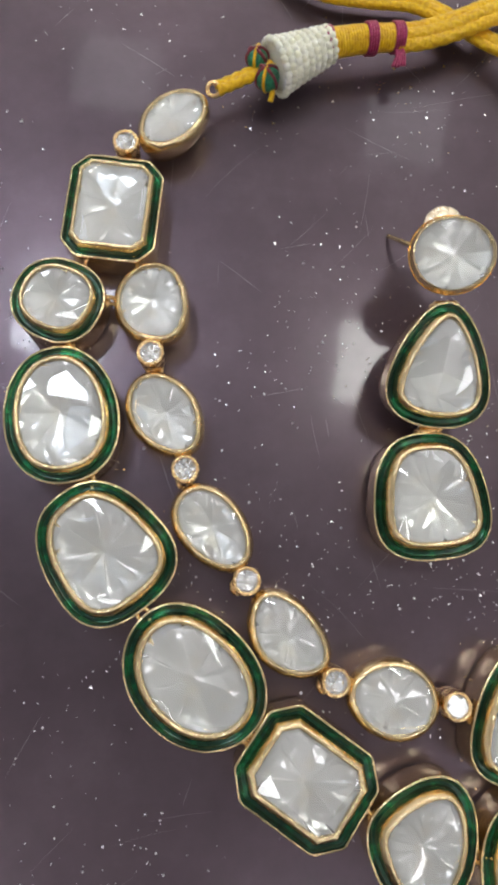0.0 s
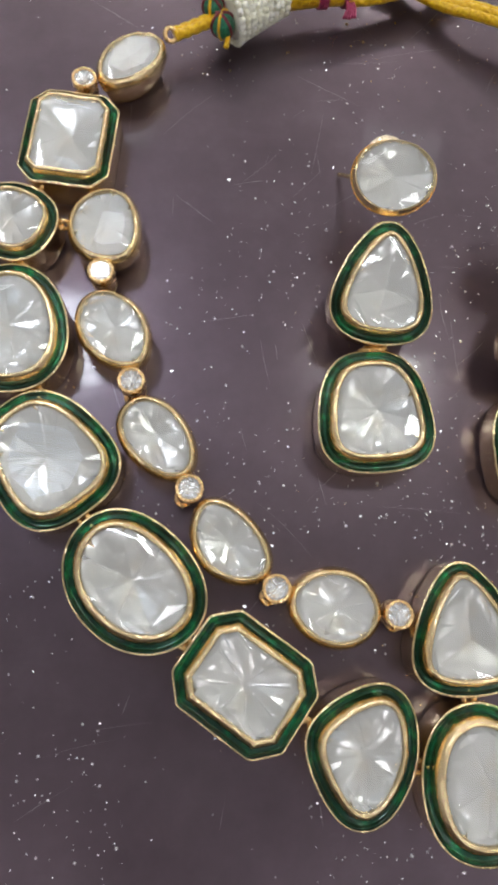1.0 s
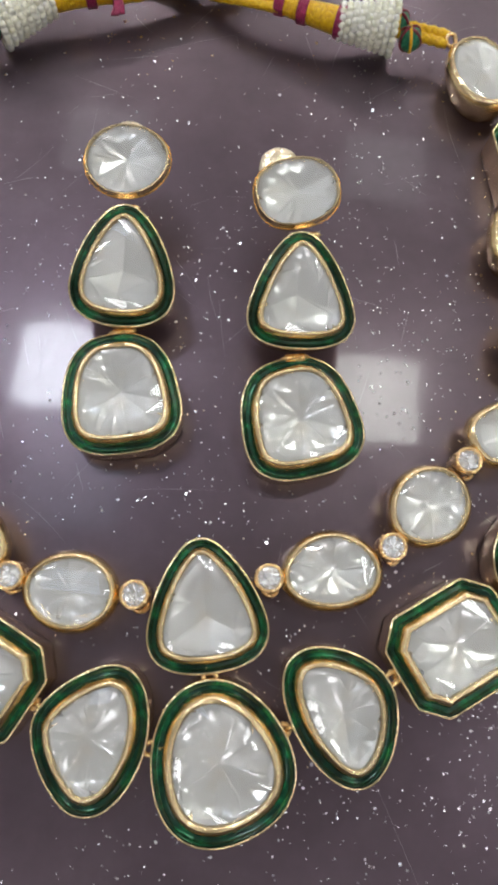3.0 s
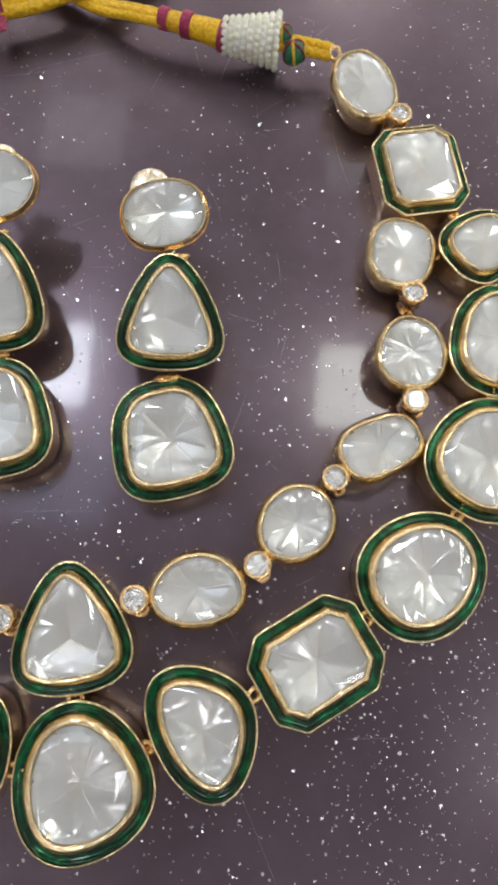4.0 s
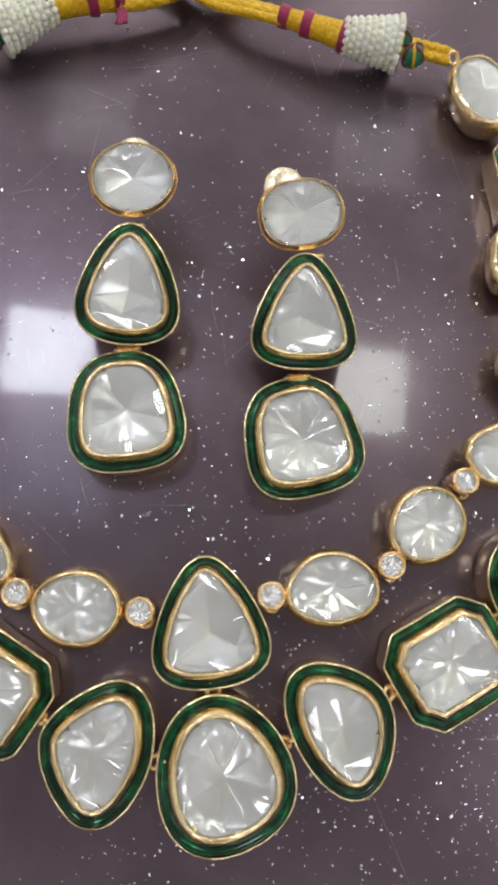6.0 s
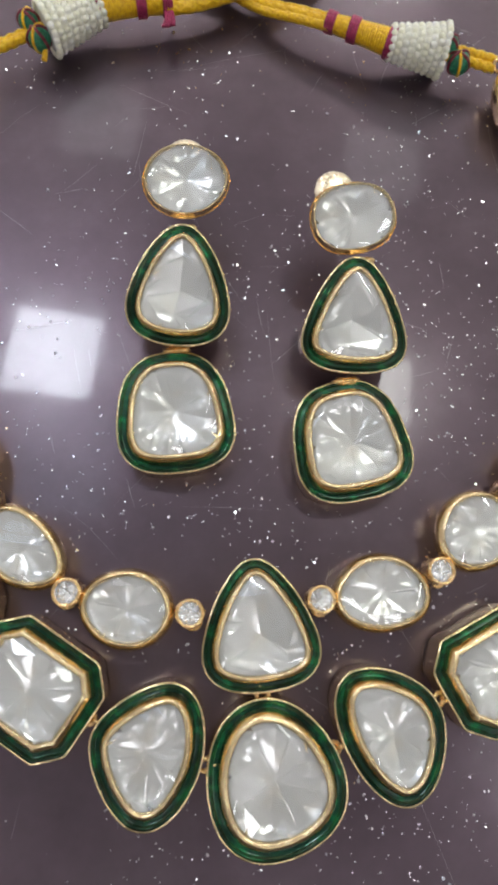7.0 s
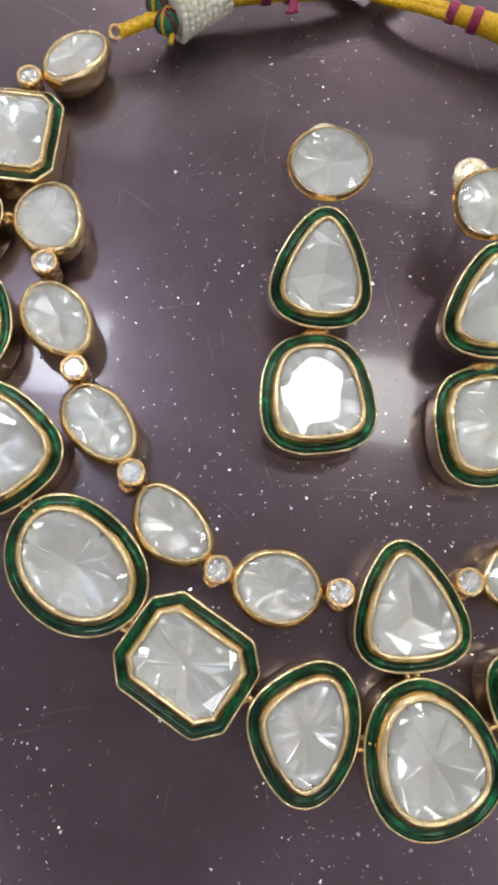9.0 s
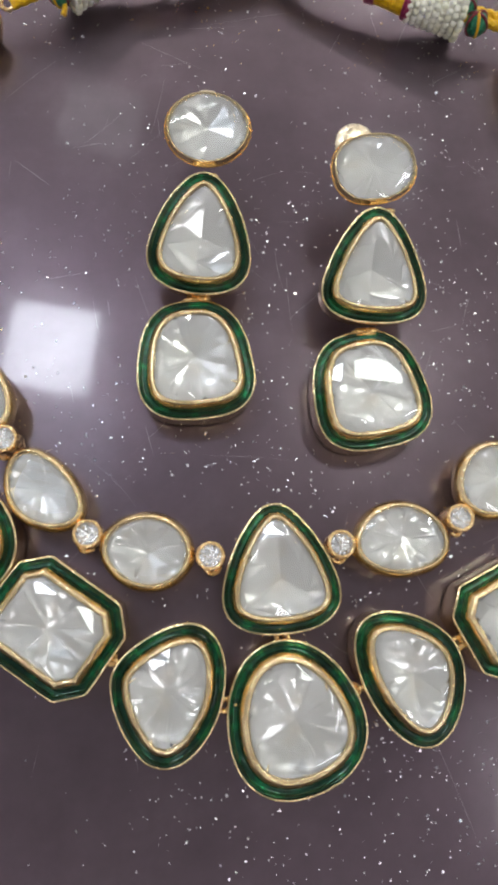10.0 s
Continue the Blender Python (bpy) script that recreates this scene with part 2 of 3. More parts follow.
# ---- cut stones ----
def stone(parent, poly, d, z, seed, facets=9, depth=0.9, dome=0.5, label="", name="stone", crease=0.075, rays=0, first=None, table=None, back=None):
    """A flat foil-backed stone: faceted clear crown over a shallow back of wedges and slivers that meet in a point."""
    rng = np.random.default_rng(seed)
    edge = ring(poly, d - 0.3, z - 0.25)
    c = edge[:, :2].mean(0)
    k = len(edge)
    ang = np.unwrap(np.arctan2(edge[:, 1] - c[1], edge[:, 0] - c[0]))

    def on(theta, f, zz):
        """The point at that angle, at a share f of the way out to the edge."""
        u = (theta - ang[0]) % (2 * math.pi) + ang[0]
        i = np.searchsorted(ang, u) % k
        p, q = edge[i - 1, :2], edge[i, :2]
        s = ((u - ang[i - 1]) % (2 * math.pi)) / max(1e-6, (ang[i] - ang[i - 1]) % (2 * math.pi))
        w = c + (p + (q - p) * min(1.0, s) - c) * f
        return (w[0], w[1], zz)

    def stitch(a0, an, b0, bn, flip, slot):
        """Triangles between two closed rings of unlike counts, joined by their angle."""
        A = [math.atan2(verts[a0 + i][1] - c[1], verts[a0 + i][0] - c[0]) for i in range(an)]
        B = [math.atan2(verts[b0 + i][1] - c[1], verts[b0 + i][0] - c[0]) for i in range(bn)]
        sa, sb = A.index(min(A)), B.index(min(B))
        i = j = 0
        while i < an or j < bn:
            ta = A[(sa + i + 1) % an] + (2 * math.pi if i + 1 >= an else 0) if i < an else 99
            tb = B[(sb + j + 1) % bn] + (2 * math.pi if j + 1 >= bn else 0) if j < bn else 99
            p, q = a0 + (sa + i) % an, b0 + (sb + j) % bn
            if ta <= tb:
                tri = (p, a0 + (sa + i + 1) % an, q)
                i += 1
            else:
                tri = (p, b0 + (sb + j + 1) % bn, q)
                j += 1
            faces.append(tuple(reversed(tri)) if flip else tri)
            slots.append(slot)

    verts = [tuple(v) for v in edge]
    faces, slots = [], []
    sector = 2 * math.pi / facets
    turn0 = rng.uniform(0, sector)
    lean = rng.normal(size=2) * 0.03 if table is None else np.array(table)
    t0 = len(verts)
    for i in range(facets):                  # corners of the flat table
        w = on(turn0 + sector * (i + rng.uniform(-0.2, 0.2)), rng.uniform(0.66, 0.84), 0)
        verts.append((w[0], w[1], z + dome + lean[0] * (w[0] - c[0]) + lean[1] * (w[1] - c[1])))
    stitch(0, k, t0, facets, False, 0)
    faces.append(tuple(range(t0, t0 + facets)))
    crown = part(name, verts, faces, CRYSTAL, parent, label, smooth=False)
    crown.visible_shadow = False
    edge = ring(poly, d + 0.12, z - 0.45)
    ang = np.unwrap(np.arctan2(edge[:, 1] - c[1], edge[:, 0] - c[0]))
    verts = [tuple(v) for v in edge]
    faces, slots = [], []
    # the foiled back: grooved rays and kites round a point, small facets near the edge
    low = z - 0.5
    rays = rays or facets
    sector = 2 * math.pi / rays
    turn1 = rng.uniform(0, sector) if first is None else radians(first)
    b0 = len(verts)
    for i in range(rays):
        mid = turn1 + sector * (i + rng.uniform(-0.15, 0.15))
        w = radians(rng.uniform(1.8, 4.5))
        f = rng.uniform(0.62, 0.90)
        floor_z = low - depth * (1 - f)
        verts.append(on(mid - w, f, floor_z + rng.normal() * crease * 0.2))
        verts.append(on(mid, f * 0.96, floor_z + crease * rng.choice([-1, 1]) * rng.uniform(0.25, 0.9)))
        verts.append(on(mid + w, f, floor_z + rng.normal() * crease * 0.2))
        half = mid + sector * rng.uniform(0.42, 0.58)
        f = rng.uniform(0.50, 0.68)
        verts.append(on(half, f, low - depth * (1 - f) * 0.88 + rng.normal() * crease * 0.3))
    o0 = len(verts)
    m = max(30, rays * 2)
    for i in range(m):
        verts.append(on(turn1 + 2 * math.pi * (i + rng.uniform(-0.25, 0.25)) / m, rng.uniform(0.86, 0.95), low + 0.02 - rng.uniform(0, crease * 3.4)))
    stitch(0, k, o0, m, True, 0)
    stitch(o0, m, b0, 4 * rays, True, 0)
    thin = [i for i, f in enumerate(faces) if sum(v < k for v in f) == 2]
    for i in rng.choice(len(thin), 5, replace=False):    # a few edge slivers are coloured as reflected bezel gold or dispersed light
        slots[thin[i]] = 1 if rng.random() < 0.5 else 2
    off = rng.normal(size=2) * 0.03 * np.ptp(edge[:, 0])
    last, m2 = b0, 4 * rays
    if rays > 3:                             # the rays run on, narrowing, to the point
        last = len(verts)
        for v in [verts[b0 + i] for i in range(m2)]:
            f = rng.uniform(0.30, 0.36)
            w = c + (np.array(v[:2]) - c) * f + rng.normal(size=2) * 0.03
            verts.append((w[0], w[1], (low - depth) * (1 - f) + v[2] * f + rng.normal() * crease * 0.12))
        for i in range(m2):
            q, r = i, (i + 1) % m2
            faces += [(b0 + q, last + q, b0 + r), (b0 + r, last + q, last + r)]
            slots += [0, 0]
    tip = len(verts)
    verts.append((c[0] + off[0], c[1] + off[1], low - depth))
    for i in range(m2):
        faces.append((last + (i + 1) % m2, last + i, tip))
        slots.append(0)
    part("foil", verts, faces, [back or FOIL, GOLD, FIRE], parent, "silver foil behind the stone", smooth=False, slots=slots)
    return crown


seeds = iter(range(11, 4000, 7))


def enamel_setting(parent, poly, at, turn=None, height=6.4, rim=0.36, band=2.0, lip=1.8, facets=8, name="gem_setting", depth=0.65, rise=1.5, rays=0, first=None, table=None):
    """Gold cup with a raised rim, a sunken ring of green enamel, an inner gold bezel and the stone."""
    seed = next(seeds)
    uneven = hand_made(seed, len(poly))
    h = height
    band, lip = band * 0.84, lip * 0.88
    a, b = rim + band, rim + band + lip
    top = h + rise
    prof = [(0.6, 0.0), (0.3, 0.12), (0.15, 0.5), (0.1, h * 0.45), (0.0, h - 0.5), (0.03, h - 0.12), (0.1, h), (rim * 0.88, h + 0.01), (rim, h - 0.15), (rim + 0.02, h - 1.3),
            (a - 0.05, h - 1.3), (a, h - 0.7), (a + 0.08, top - 1.2), (a + lip * 0.2, top - 0.7), (a + lip * 0.42, top - 0.3), (a + lip * 0.6, top - 0.05), (a + lip * 0.7, top), (a + lip * 0.84, top - 0.04), (b, top - 0.3), (b + 0.05, top - 0.8), (b + 0.1, h - 2.6)]
    rings = [ring(poly, d, z, 0.05 if z > h * 0.8 else 0.0, uneven) for d, z in prof]
    v, f = loft(rings)
    body = part(name, v, f, GOLD, parent, "", at, sharp=62, turn=turn)
    v, f = loft([ring(poly, rim - 0.04, h - 1.2), ring(poly, rim + 0.0, h - 0.30), ring(poly, rim + band * 0.16, h - 0.62), ring(poly, rim + band * 0.45, h - 0.86), ring(poly, rim + band * 0.8, h - 0.9), ring(poly, a - 0.04, h - 0.72), ring(poly, a + 0.03, h - 1.2)], False, False)
    part("enamel", v, f, ENAMEL, body, "dark green glossy enamel ring")
    stone(body, poly, b, top - 0.28, seed + 1, facets, depth, rays=rays, first=first, table=table)
    return body


def plain_setting(parent, poly, at, turn=None, height=6.9, lip=1.3, facets=9, name="gem_setting", depth=0.5, table=None):
    """Plain gold cup with a rolled bezel round the stone."""
    seed = next(seeds)
    uneven = hand_made(seed, len(poly))
    h = height
    prof = [(2.4, 0.0), (1.8, 0.12), (1.5, 0.6), (0.85, 2.0), (0.3, h * 0.5), (-0.05, h * 0.68), (-0.02, h - 1.5), (0.14, h - 0.95), (0.46, h - 0.45), (lip * 0.62, h - 0.08), (lip * 0.78, h), (lip * 0.94, h - 0.18), (lip + 0.05, h - 0.45), (lip + 0.1, h - 3.0)]
    rings = [ring(poly, d, z, 0.05 if z > h * 0.6 else 0.0, uneven) for d, z in prof]
    v, f = loft(rings)
    body = part(name, v, f, GOLD, parent, "", at, sharp=50, turn=turn)
    stone(body, poly, lip, h - 0.3, seed + 1, facets, depth, table=table)
    return body


def spark_link(parent, x, y, towards, height=7.0):
    """Tiny round stone in a gold tube, with the jump ring that hangs on it."""
    seed = next(seeds)
    poly = egg(2.35, 2.35, 0, n=28)
    h = height
    prof = [(0.5, 1.6), (0.25, 1.7), (0.1, h * 0.6), (0.0, h - 0.5), (0.1, h - 0.1), (0.3, h), (0.5, h - 0.08), (0.62, h - 0.35), (0.66, h - 2.2)]
    v, f = loft([ring(poly, d, z) for d, z in prof])
    v2, f2 = moved(torus(1.25, 0.42, 16, 7), spot(1.5 * math.cos(towards), 1.5 * math.sin(towards), 2.2, 12, 20, 0))
    body = part("spark_setting", v, f, GOLD_LINK, parent, "", (x, y, 0), sharp=50)
    part("jump_ring", v2, f2, GOLD_LINK, body)
    stone(body, poly, 0.55, h - 0.25, seed, 8, 0.42, 0.2, crease=0.11, back=DIAMOND_BACK)
    return body


def connector(parent, x, y, ang, z=4.4, length=1.5, name="connector"):
    """Two little soldered loops between neighbouring settings."""
    p1 = moved(torus(0.85, 0.4, 14, 7), spot(length * 0.45, 0, 0, 70, 0, 0))
    p2 = moved(torus(1.0, 0.42, 14, 7), spot(-length * 0.45, 0, 0, 15, 10, 0))
    v, f = join(p1, p2)
    part(name, v, f, GOLD_LINK, parent, "", (x, y, z), turn=spot(0, 0, 0, 0, 0, ang))


# ---- cords ----
def spline(points, step):
    """Even points on a smooth line through the given ones (three dimensions)."""
    P = [np.array(p, float) for p in points]
    P = [2 * P[0] - P[1]] + P + [2 * P[-1] - P[-2]]
    out = []
    for i in range(1, len(P) - 2):
        for t in np.linspace(0, 1, 40, endpoint=False):
            a, b, c, d = P[i - 1:i + 3]
            out.append(0.5 * (2 * b + (c - a) * t + (2 * a - 5 * b + 4 * c - d) * t * t + (3 * b - a - 3 * c + d) * t ** 3))
    out.append(P[-2])
    out = np.array(out)
    s = np.concatenate([[0], np.cumsum(np.linalg.norm(np.diff(out, axis=0), axis=1))])
    u = np.arange(0, s[-1], step)
    return np.stack([np.interp(u, s, out[:, k]) for k in range(3)], 1)


def tube(points, radius, step=0.35, around=14, ply=0, lay=3.0, relief=0.0, flat=1.0, side=0.0, up=0.0):
    """A swept cord; ply and lay give it the ridges of twisted yarn; side and up shift it off the line."""
    c = spline(points, step)
    tan = np.gradient(c, axis=0)
    tan /= np.linalg.norm(tan, axis=1)[:, None]
    sx = np.cross(tan, (0, 0, 1.0))
    sx /= np.linalg.norm(sx, axis=1)[:, None] + 1e-9
    sz = np.cross(sx, tan)
    rings = []
    for i in range(len(c)):
        s = i * step
        r0 = radius(s / (len(c) * step)) if callable(radius) else radius
        o = c[i] + sx[i] * side + sz[i] * up
        row = []
        for j in range(around):
            th = 2 * math.pi * j / around
            r = r0 * (1 + (relief * math.cos(ply * th + 2 * math.pi * s / lay) if ply else 0))
            row.append(o + sx[i] * r * math.cos(th) + sz[i] * r * math.sin(th) * flat)
        rings.append(row)
    return loft(rings)


def ball(rx, ry, rz, n=12, m=8):
    rings = []
    for i in range(1, m):
        a = math.pi * i / m
        rings.append([(rx * math.sin(a) * math.cos(2 * math.pi * j / n), ry * math.sin(a) * math.sin(2 * math.pi * j / n), -rz * math.cos(a)) for j in range(n)])
    return loft(rings)


# ---- the room and the counter ----
def box(x0, y0, z0, x1, y1, z1):
    v = [(x, y, z) for z in (z0, z1) for x, y in ((x0, y0), (x1, y0), (x1, y1), (x0, y1))]
    return v, [(3, 2, 1, 0), (4, 5, 6, 7), (0, 1, 5, 4), (1, 2, 6, 5), (2, 3, 7, 6), (3, 0, 4, 7)]


def setting(name, piece, mat, label, category, kind="structure", smooth=False):
    v, f = piece
    return tagged(part(name, v, f, mat, smooth=smooth), label, category, "", kind)


CEIL = 1850
# floor and walls are unseen, assumed to close the room; south gives dark reflections
setting("floor", box(-3600, -3600, -1000, 3600, 3600, -950), FLOOR_M, "dull brown stone shop floor below the counter", "floor")
setting("ceiling", box(-3600, -3600, CEIL + 12, 3600, 3600, CEIL + 80), CEIL_M, "plain white shop ceiling with square light panels", "ceiling")
setting("wall_north", box(-3600, 3600, -950, 3600, 3700, CEIL + 12), WALL_M, "plain light grey painted shop wall", "wall")
setting("wall_south", box(-3600, -3700, -950, 3600, -3600, CEIL + 12), WALL_DARK_M, "dark brown panelled wall behind the counter, unseen, assumed", "wall")
setting("wall_east", box(3600, -3600, -950, 3700, 3600, CEIL + 12), WALL_M, "plain light grey painted shop wall", "wall")
setting("wall_west", box(-3700, -3600, -950, -3600, 3600, CEIL + 12), WALL_M, "plain light grey painted shop wall", "wall")

counter = thing("counter", "glossy plum sparkle counter top, scratched, under the jewellery", "counter", (40, 50, -950))
counter["kind"] = "structure"
v, f = box(-700, -330, 910, 700, 330, 950)
part("worktop", v, f, PLUM, counter, "glossy plum laminate with silver glitter and fine scratches", smooth=False)
v, f = box(-660, -300, 0, 660, 290, 910)
part("cabinet_body", v, f, CARCASS_M, counter, smooth=False)

GRID_TURN = -12.7
for i in range(-2, 4):
    for j in range(-3, 3):
        x, y = -465 + 1090 * i + 205 * j, 865 - 245 * i + 950 * j + (260 if j > 1 else 0)
        if (i, j) == (2, -1):
            x, y = 1030, -690
        if abs(x) > 3300 or abs(y) > 3300 or (j == -1 and i < 2):
            continue
        # rows j = 2, -2 and -3 are unseen, added as fill light
        lamp_mat = GLOW_BACK if j < 0 else GLOW_NORTH_FILL if j > 1 else GLOW_FAR if j > 0 else GLOW_COOL if i in (0, -1) else GLOW_GREEN
        lamp = thing("ceiling_light", "square flush ceiling light panel, white trim, unseen rows added", "ceiling light", (x, y, CEIL + 12), "ceiling light panels")
        lamp.rotation_euler = (0, 0, radians(GRID_TURN))
        v, f = box(-155, -155, -9, 155, 155, -5)
        part("diffuser", v, f, lamp_mat, lamp, "glowing white diffuser", smooth=False)
        o, q = egg(166, 166, 0, 40.0, n=48), egg(155.5, 155.5, 0, 40.0, n=48)
        v, f = loft([ring(o, 0, 0), ring(o, 0, -12), ring(q, 0, -12), ring(q, 0, 0)], False, False)
        part("trim_frame", v, f, TRIM_M, lamp, smooth=False)

# faint louvred light beside the cool panel
vent = thing("louvre_light", "dim bluish ceiling light behind thin white louvre slats", "ceiling light", (-440, 480, CEIL + 12))
vent.rotation_euler = (0, 0, radians(GRID_TURN))
v, f = box(-175, -190, -6, 175, 190, -2)
part("diffuser", v, f, GLOW_TRAY, vent, "faintly glowing bluish diffuser", smooth=False)
o, q = egg(190, 204, 0, 30.0, n=48), egg(176, 191, 0, 30.0, n=48)
v, f = loft([ring(o, 0, 0), ring(o, 0, -14), ring(q, 0, -14), ring(q, 0, 0)], False, False)
part("trim_frame", v, f, TRIM_M, vent, smooth=False)
for k in range(9):
    v, f = box(-175, -2.5, -14, 175, 2.5, -6)
    part("slat", v, f, TRIM_M, vent, at=(0, -160 + 40 * k, 0), smooth=False)

# glitter: thin silver flakes lying in the surface at slightly different tilts
rng = np.random.default_rng(5)
verts, faces = [], []
for k in range(16500):
    x, y = (rng.uniform(-95, 175), rng.uniform(-75, 185)) if k < 15500 else (rng.normal(95, 34), rng.normal(-30, 20))
    if k < 15500 and noise.noise((x * 0.045, y * 0.045, 0.4)) * 1.5 + rng.normal() * 0.5 + 0.009 * (x - 45) - 0.005 * (y - 45) < -0.1:
        continue
    r = 0.055 + rng.gamma(1.8, 0.042)
    r = min(r, 0.38)
    tx, ty, a0 = rng.normal() * 0.15, rng.normal() * 0.15, rng.uniform(0, 6.3)
    m = 5 if k % 3 else 6
    o = len(verts)
    for j in range(m):
        a = a0 + 2 * math.pi * j / m
        dx, dy = r * math.cos(a) * rng.uniform(0.7, 1.1), r * math.sin(a) * rng.uniform(0.7, 1.1)
        verts.append((x + dx, y + dy, 0.03 + abs(tx) * r + abs(ty) * r + dx * tx + dy * ty))
    faces.append(tuple(range(o, o + m)))
tagged(part("glitter", verts, faces, FLAKE, smooth=False), "tiny silver glitter flakes scattered over the plum counter", "glitter", "", "stuff")
# long scratches worn into the top
rng = np.random.default_rng(23)
verts, faces = [], []
for k in range(170):
    x, y = rng.uniform(-60, 150), rng.uniform(-50, 150)
    a = rng.choice([0.1, 0.9, 1.6, 2.3]) + rng.normal() * 0.35
    bend, length = rng.normal() * 0.012, 2.5 + rng.gamma(1.6, 4.2)
    wide = rng.uniform(0.02, 0.055)
    steps = max(5, int(length / 0.9))
    o = len(verts)
    for i in range(steps + 1):
        w = wide * math.sin(math.pi * (0.04 + 0.92 * i / steps)) * rng.uniform(0.55, 1.2)
        nx, ny = -math.sin(a), math.cos(a)
        verts += [(x + nx * w, y + ny * w, 0.012), (x - nx * w, y - ny * w, 0.012)]
        x, y, a = x + math.cos(a) * length / steps, y + math.sin(a) * length / steps, a + bend * length / steps + rng.normal() * 0.012
    faces += [(o + 2 * i, o + 2 * i + 1, o + 2 * i + 3, o + 2 * i + 2) for i in range(steps)]
tagged(part("scratches", verts, faces, SCRATCH, smooth=False), "fine dull scratches worn into the glossy plum counter", "scratches", "", "stuff")
# ---- the necklace ----
necklace = thing("necklace", "two-row gold necklace, clear stones, green enamel, yellow silk cord", "necklace", (42, 40, 0))
NX, NY = 42, 40


def big(x, y, a, b, turn, power, taper, **k):
    return enamel_setting(necklace, egg(a, b, turn, power, taper), (x - NX, y - NY, 0), **k)


def oval(x, y, a, b, turn, power, taper, **k):
    return plain_setting(necklace, egg(a * 1.04, b * 1.04, turn, power, taper, n=56), (x - NX, y - NY, 0), **k)


def eight(x, y, a, b, turn, cut, **k):
    return enamel_setting(necklace, octagon(a, b, turn, cut), (x - NX, y - NY, 0), facets=8, **k)


# inner row, from the cord round to the cord
oval(-7.9, 109.1, 7.44, 5.06, 41, 1.95, 0.06)
oval(-13.1, 73.3, 7.21, 6.24, -86, 2.22, -0.12, facets=10, table=(0.0, -0.1))
oval(-11.6, 53.5, 5.73, 7.82, 32, 1.91, -0.05)
oval(-4.7, 34.2, 5.29, 7.86, 36, 2.06, -0.08)
oval(6.0, 16.5, 7.60, 5.28, -52, 2.04, -0.17)
oval(22.1, 5.7, 6.06, 7.27, 74, 1.93, 0.05)
big(42.7, 1.3, 8.53, 10.25, 0, 2.33, 0.43, band=1.3, lip=1.5, facets=6, depth=0.75, rays=3, first=94)
oval(63.1, 4.1, 7.84, 6.09, -2, 1.99, 0.10)
oval(80.6, 12.4, 6.35, 7.25, -55, 1.92, -0.04, facets=10)
oval(97.2, 23.5, 5.36, 7.68, -74, 2.59, 0.05)
oval(106.2, 39.9, 6.51, 7.28, -18, 2.12, 0.05, facets=11, table=(0.0, -0.1))
oval(108.4, 59.8, 6.44, 7.39, -17, 2.48, -0.04)
oval(108.7, 98.4, 8.73, 6.40, -80, 2.19, -0.05)
# outer row
eight(-19.2, 91.2, 8.27, 9.95, -9, 2.90, band=1.2, lip=1.25)
big(-28.9, 74.4, 7.52, 7.82, 63, 2.28, 0.03, band=1.25, lip=1.2, table=(0.0, -0.1))
big(-28.5, 54.4, 9.41, 11.68, 5, 2.15, 0.06, band=1.4, lip=1.5)
big(-22.3, 31.9, 9.77, 11.44, 35, 2.56, 0.14, band=1.5, lip=1.6)
big(-9.0, 11.5, 12.28, 9.52, -47, 2.12, -0.06, band=1.55, lip=1.65)
eight(7.4, -4.4, 10.27, 8.50, -39, 3.60, band=1.55, lip=1.6)
big(24.0, -15.1, 10.21, 8.65, 68, 1.85, 0.28, band=1.55, lip=1.55, facets=11)
big(42.6, -20.6, 10.33, 11.20, 14, 2.17, 0.16, band=1.65, lip=1.8)
big(61.8, -16.3, 10.28, 8.13, -67, 2.01, 0.26, band=1.55, lip=1.55)
eight(80.2, -9.5, 10.14, 8.37, 22, 3.67, band=1.55, lip=1.6)
big(99.9, 1.4, 9.96, 11.36, -63, 2.07, 0.08, band=1.55, lip=1.65)
big(115.2, 18.9, 10.32, 11.23, -40, 2.15, 0.11, band=1.5, lip=1.6)
big(122.6, 40.1, 9.15, 11.14, -16, 2.22, 0.10, band=1.4, lip=1.5, table=(0.0, -0.05))
big(124.2, 59.6, 7.29, 8.12, -60, 2.39, 0.12, band=1.25, lip=1.2)
eight(115.8, 77.2, 8.58, 9.96, 1, 3.35, band=1.2, lip=1.25)
# tiny round stones between the inner ovals
for x, y, towards in ((-16.5, 104.0, -50), (-13.6, 64.1, -80), (-8.7, 44.0, -100), (0.2, 25.5, -140), (13.1, 9.1, -130), (32.0, 4.0, -80), (53.0, 4.0, -80), (73.2, 6.5, -60), (88.3, 19.0, -45), (104.8, 30.8, -30), (108.9, 51.2, -110), (114.4, 90.3, -100)):
    spark_link(necklace, x - NX, y - NY, radians(towards))
# loops between neighbours
for x, y, ang in ((-24.0, 83.0, -110), (-16.0, 82.0, -70), (-21.0, 74.6, 0), (-27.5, 66.8, -90), (-24.5, 42.7, -70), (-16.0, 20.8, -50), (-1.2, 1.5, -45), (16.0, -10.2, -30), (33.2, -18.4, -8), (42.3, -8.9, 90), (53.0, -18.2, 8),
                  (70.6, -12.9, 20), (90.2, -4.0, 40), (108.6, 10.2, 50), (119.6, 30.0, 70), (124.3, 51.2, 90), (116.4, 59.9, 0), (112.5, 67.6, 60), (121.0, 68.6, 80)):
    connector(necklace, x - NX, y - NY, ang)


